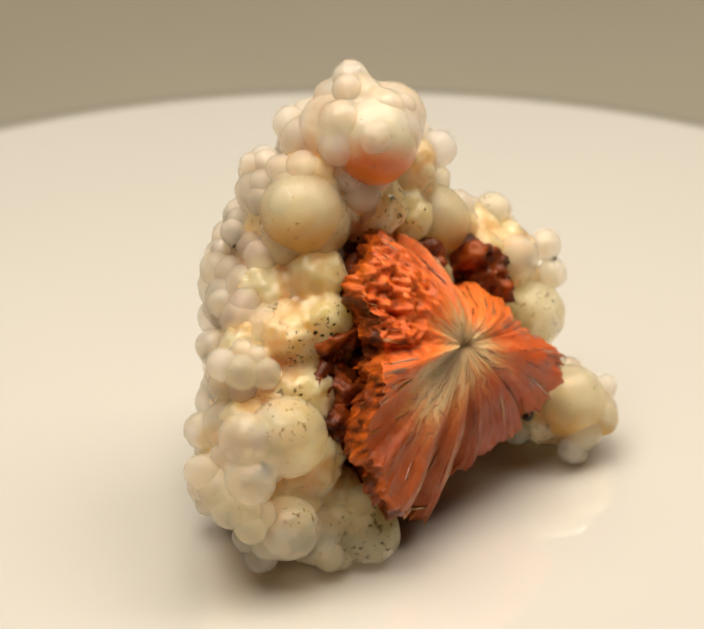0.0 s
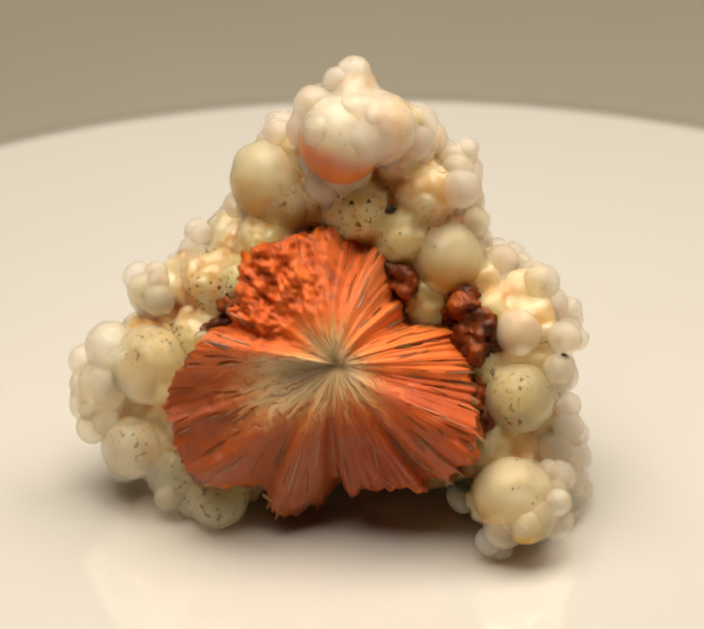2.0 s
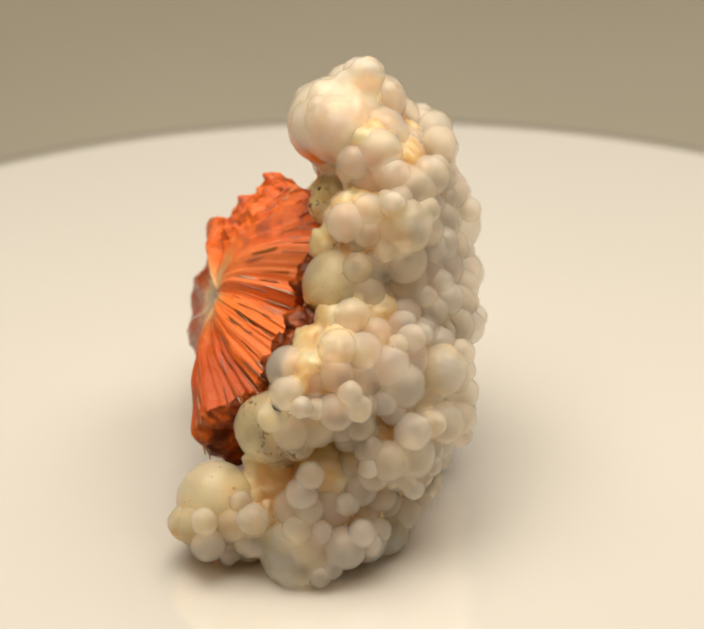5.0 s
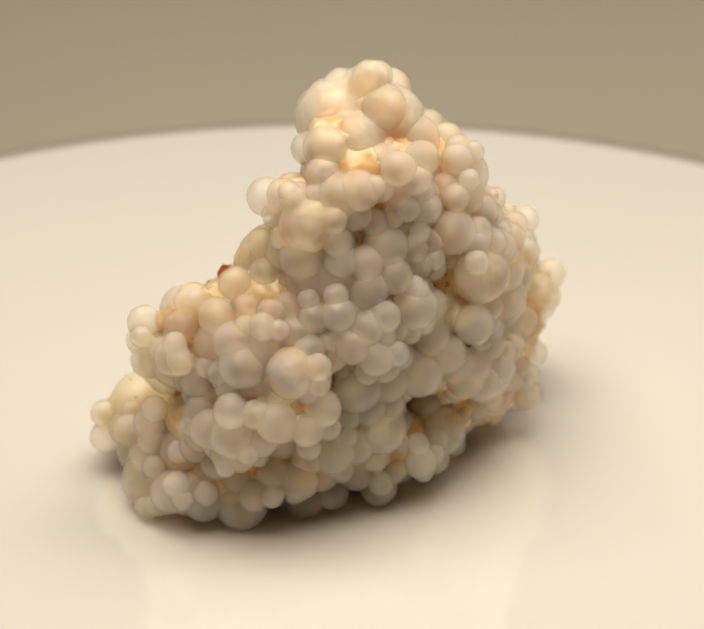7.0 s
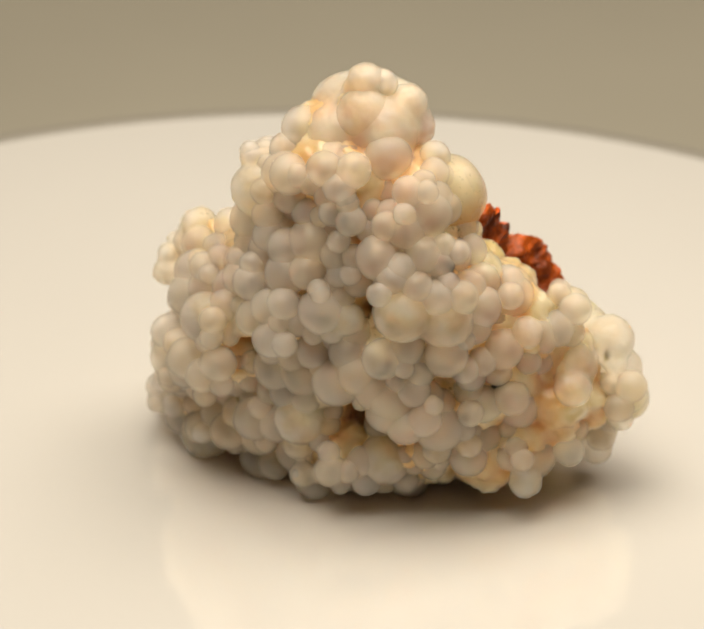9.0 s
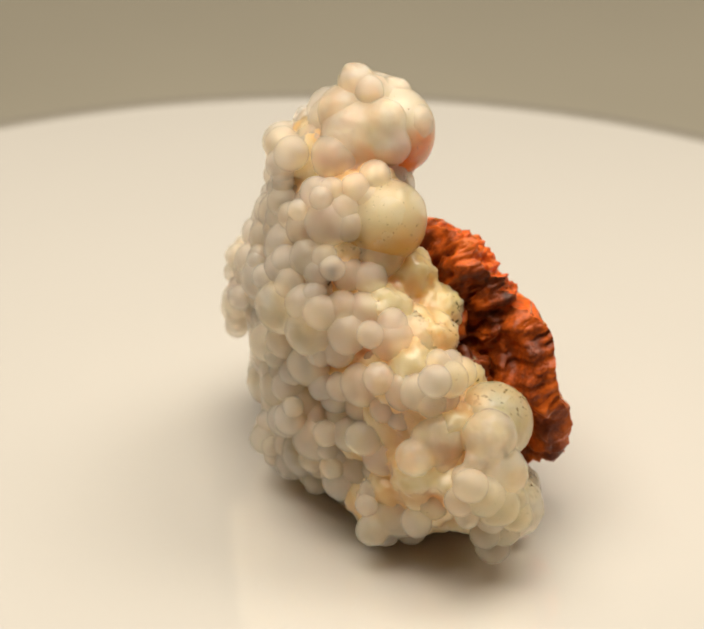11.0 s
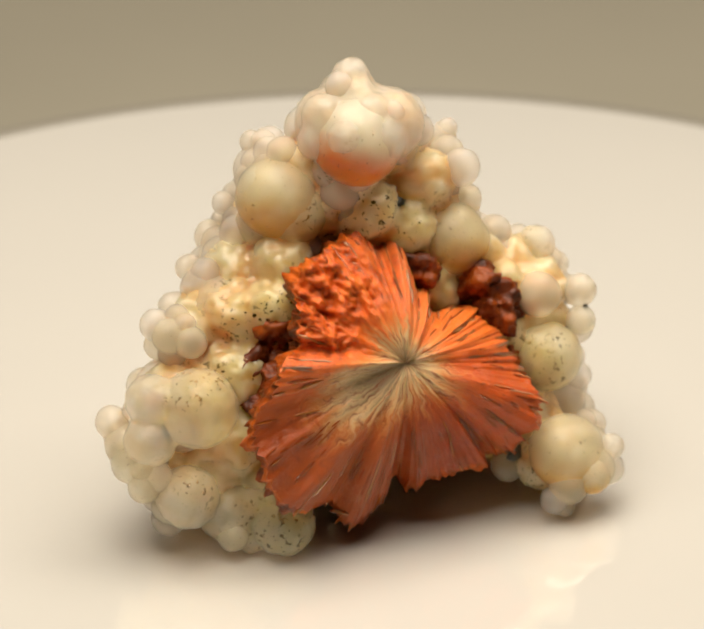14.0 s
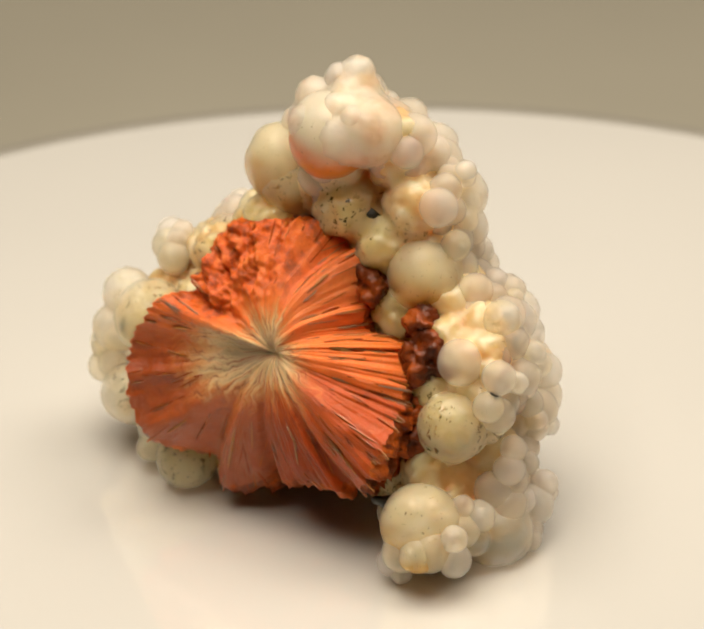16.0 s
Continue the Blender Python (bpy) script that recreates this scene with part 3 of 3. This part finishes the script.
def fan_point(deg, v, frill=1.0):
    """A point of the fan's face: v runs from its centre, 0, to its rim, 1."""
    reach, back = rim(deg % 360)
    a = radians(deg)
    ray = Vector((math.cos(a), math.sin(a), 0))
    upper = max(0.0, math.sin(radians((deg % 360) * 180 / 215))) if deg % 360 < 215 else 0.0
    gritty = math.exp(-(((deg % 360) - 138) / 34) ** 4) * min(1, max(0, (v - 0.3) / 0.3))
    crease = sum(math.exp(-(((deg % 360) - c) / 6) ** 2) for c in CREASES)
    fringe = 1 - 0.11 * crease + 0.05 * noise.noise(ray * 9) + frill * (0.04 * noise.noise(ray * 30) + 0.025 * noise.noise(ray * 75))
    rho = reach * fringe * v
    depth = -back * v ** 2.2 + (0.1 + 1.9 * upper) * math.sin(math.pi * v ** 0.9)
    depth += v * (1.3 * noise.noise(ray * 2.6 + Vector((3, 0, 0))) + 0.5 * noise.noise(ray * 11) + frill * 0.12 * noise.noise(ray * 37 + Vector((0, 0, v))))
    depth += v * 0.55 * noise.noise(ray * 7 + Vector((0, 0, v * 4)))
    depth += v * 0.5 * noise.noise(Vector((ray.x * rho, ray.y * rho, 5)) * 0.45)
    depth -= 1.2 * crease * v ** 1.3
    # a raised lip along the blade that runs to the west, and the dimple in the middle
    depth += 1.5 * math.exp(-(((deg % 360) - 176) / 9) ** 2) * math.sin(math.pi * min(1, v)) - 0.8 * math.exp(-(v / 0.06) ** 2)
    p = CENTRE + (ACROSS * math.cos(a) + RISE * math.sin(a)) * rho + FACE * depth
    p += FACE * gritty * (1.3 * noise.noise(p * 0.55) + 0.9 * noise.noise(p * 1.3))
    p.z = max(p.z, 0.4)
    return p


def fan_mesh():
    bm = bmesh.new()
    uv = bm.loops.layers.uv.new("fibres")
    N, M = 480, 54
    grid = [[bm.verts.new(fan_point(360 * i / N, j / M) * MM) for i in range(N)] for j in range(M + 1)]
    for j in range(M):
        for i in range(N):
            k = (i + 1) % N
            f = bm.faces.new((grid[j][i], grid[j + 1][i], grid[j + 1][k], grid[j][k]))
            for loop, (u, v) in zip(f.loops, ((i, j), (i, j + 1), (i + 1, j + 1), (i + 1, j))):
                loop[uv].uv = (u / N, v / M)
    bmesh.ops.remove_doubles(bm, verts=grid[0], dist=1e-7)
    return bm


def crust_mesh():
    """The rough flank and back of the fan, from its rim into the inner mass."""
    bm = bmesh.new()
    N = 480
    rings = []
    for k in range(19):
        f = k / 18
        size, sink = (1 + 0.03 * math.sin(math.pi * min(1, f * 3))) * (1 - 0.42 * f ** 1.8), 15 * f
        row = []
        for i in range(N):
            p = fan_point(360 * i / N, 1, max(0.0, 1 - 6 * f))
            off = p - CENTRE
            off -= FACE * off.dot(FACE)
            p = p + off * (size - 1) - FACE * sink
            rough = min(1, f * 5)
            p += off.normalized() * rough * (2.2 * noise.noise(p * 0.42) + 1.2 * noise.noise(p * 1.1) + 0.6 * noise.noise(p * 2.3))
            p.z = max(p.z, 0.5)
            row.append(bm.verts.new(p * MM))
        rings.append(row)
    for a, b in zip(rings, rings[1:]):
        for i in range(N):
            bm.faces.new((a[i], b[i], b[(i + 1) % N], a[(i + 1) % N]))
    bm.faces.new(rings[-1])
    bmesh.ops.recalc_face_normals(bm, faces=bm.faces[:])
    return bm


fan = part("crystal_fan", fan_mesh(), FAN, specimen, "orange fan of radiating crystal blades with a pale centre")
part("fan_crust", crust_mesh(), CRUST, specimen, "dark red-brown granular flank of the fan")

# single blades stand out of the fan's face


def blade_mesh(name, mat):
    """A slim, tapered, six-sided crystal along x, one unit long."""
    bm = bmesh.new()
    rings = []
    for x, k in ((0, 0.5), (0.25, 0.95), (0.8, 1.0), (0.95, 0.6)):
        rings.append([bm.verts.new((x, k * 0.5 * math.cos(a), k * 0.5 * math.sin(a))) for a in [math.pi / 3 * i for i in range(6)]])
    tip = bm.verts.new((1.02, 0.05, 0))
    for a, b in zip(rings, rings[1:]):
        for i in range(6):
            bm.faces.new((a[i], a[(i + 1) % 6], b[(i + 1) % 6], b[i]))
    for i in range(6):
        bm.faces.new((rings[-1][i], rings[-1][(i + 1) % 6], tip))
    bm.faces.new(rings[0][::-1])
    bmesh.ops.recalc_face_normals(bm, faces=bm.faces[:])
    me = bpy.data.meshes.new(name)
    bm.to_mesh(me)
    bm.free()
    me.materials.append(mat)
    return me


BLADES = [blade_mesh("crystal_blade", m) for m in (SALMON, RUST, PALE)]
dice = random.Random(11)
for _ in range(190):
    deg, v = dice.uniform(0, 360), dice.uniform(0.4, 0.97) ** 0.8
    if 100 < deg < 165 and dice.random() < 0.6:
        continue
    a, b = fan_point(deg, v), fan_point(deg + dice.gauss(0, 1.5), min(0.99 if 85 < deg < 225 else 1.05, v + dice.uniform(0.12, 0.3)))
    x = (b - a).normalized()
    y = FACE.cross(x).normalized()
    # lower blades are mostly rust, which adds to the shade put into the colour
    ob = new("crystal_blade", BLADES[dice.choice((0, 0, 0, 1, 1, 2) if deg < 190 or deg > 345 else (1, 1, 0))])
    ob.parent = fan
    size = Vector(((b - a).length, dice.uniform(0.16, 0.5), dice.uniform(0.16, 0.4))) * MM
    ob.matrix_basis = Matrix.Translation((a + FACE * dice.uniform(-0.1, 0.08)) * MM) @ Matrix((x, y, x.cross(y))).transposed().to_4x4() @ Matrix.Diagonal((*size, 1))

# black blobs in the clefts round the fan: shade of dark holes made solid
for x, y, z, r in ((3.6, 0.4, 41.4, 1.3), (5.2, 1.0, 41.8, 1.0), (-2.0, -2.6, 38.6, 1.2), (-9.9, -13.6, 32.0, 1.1), (23.2, 0.6, 8.6, 1.2), (13.6, 7.4, 31.6, 1.0), (-12.6, -16.6, 28.4, 0.9)):
    bm = bmesh.new()
    bmesh.ops.create_icosphere(bm, subdivisions=3, radius=r * MM)
    for v in bm.verts:
        v.co *= 1 + 0.6 * noise.noise(v.co * 900 + Vector((x, y, z)))
    ob = part("dark_spot", bm, DARK, specimen, "greenish black spot, for mineral specks and hole shade")
    ob.matrix_basis = pose(x * MM, y * MM, z * MM, 20 * x, 15 * y, 10 * z) @ Matrix.Diagonal((1.5, 0.8, 0.6, 1))

# small dark specks wedged between neighbouring beads
crumb = random.Random(23)
wedged = 0
for k, (p, r, lobe) in enumerate(seeds[:200]):
    for q, t, _ in seeds[:k]:
        gap = (p - q).length
        if 0.8 * (r + t) < gap < 1.05 * (r + t) and wedged < 34 and crumb.random() < 0.16 and 8 < p.z < 48:
            out = (p - spine(p)).normalized()
            at = p.lerp(q, r / (r + t)) + out * min(r, t) * 0.35
            bm = bmesh.new()
            bmesh.ops.create_icosphere(bm, subdivisions=2, radius=0.0006)
            for v in bm.verts:
                v.co *= 1 + 0.7 * noise.noise(v.co * 1500 + at)
            ob = part("dark_spot", bm, DARK, specimen, "greenish black spot, for mineral specks and hole shade")
            ob.matrix_basis = Matrix.LocRotScale(at * MM, Euler([crumb.uniform(0, 6) for _ in range(3)]), Vector((crumb.uniform(0.8, 2.2), 0.7, 0.6)))
            wedged += 1

# ---- what turns ----


def motions():
    times = [k * 0.25 for k in range(65)]
    walk(specimen, [(t, pose(0, 0, 0, 0, 0, TURN * t)) for t in times])
    walk(platter, [(t, pose(0, 0, 0, 0, 0, TURN * t) @ pose(*OFFSET, 0)) for t in times])


motions()
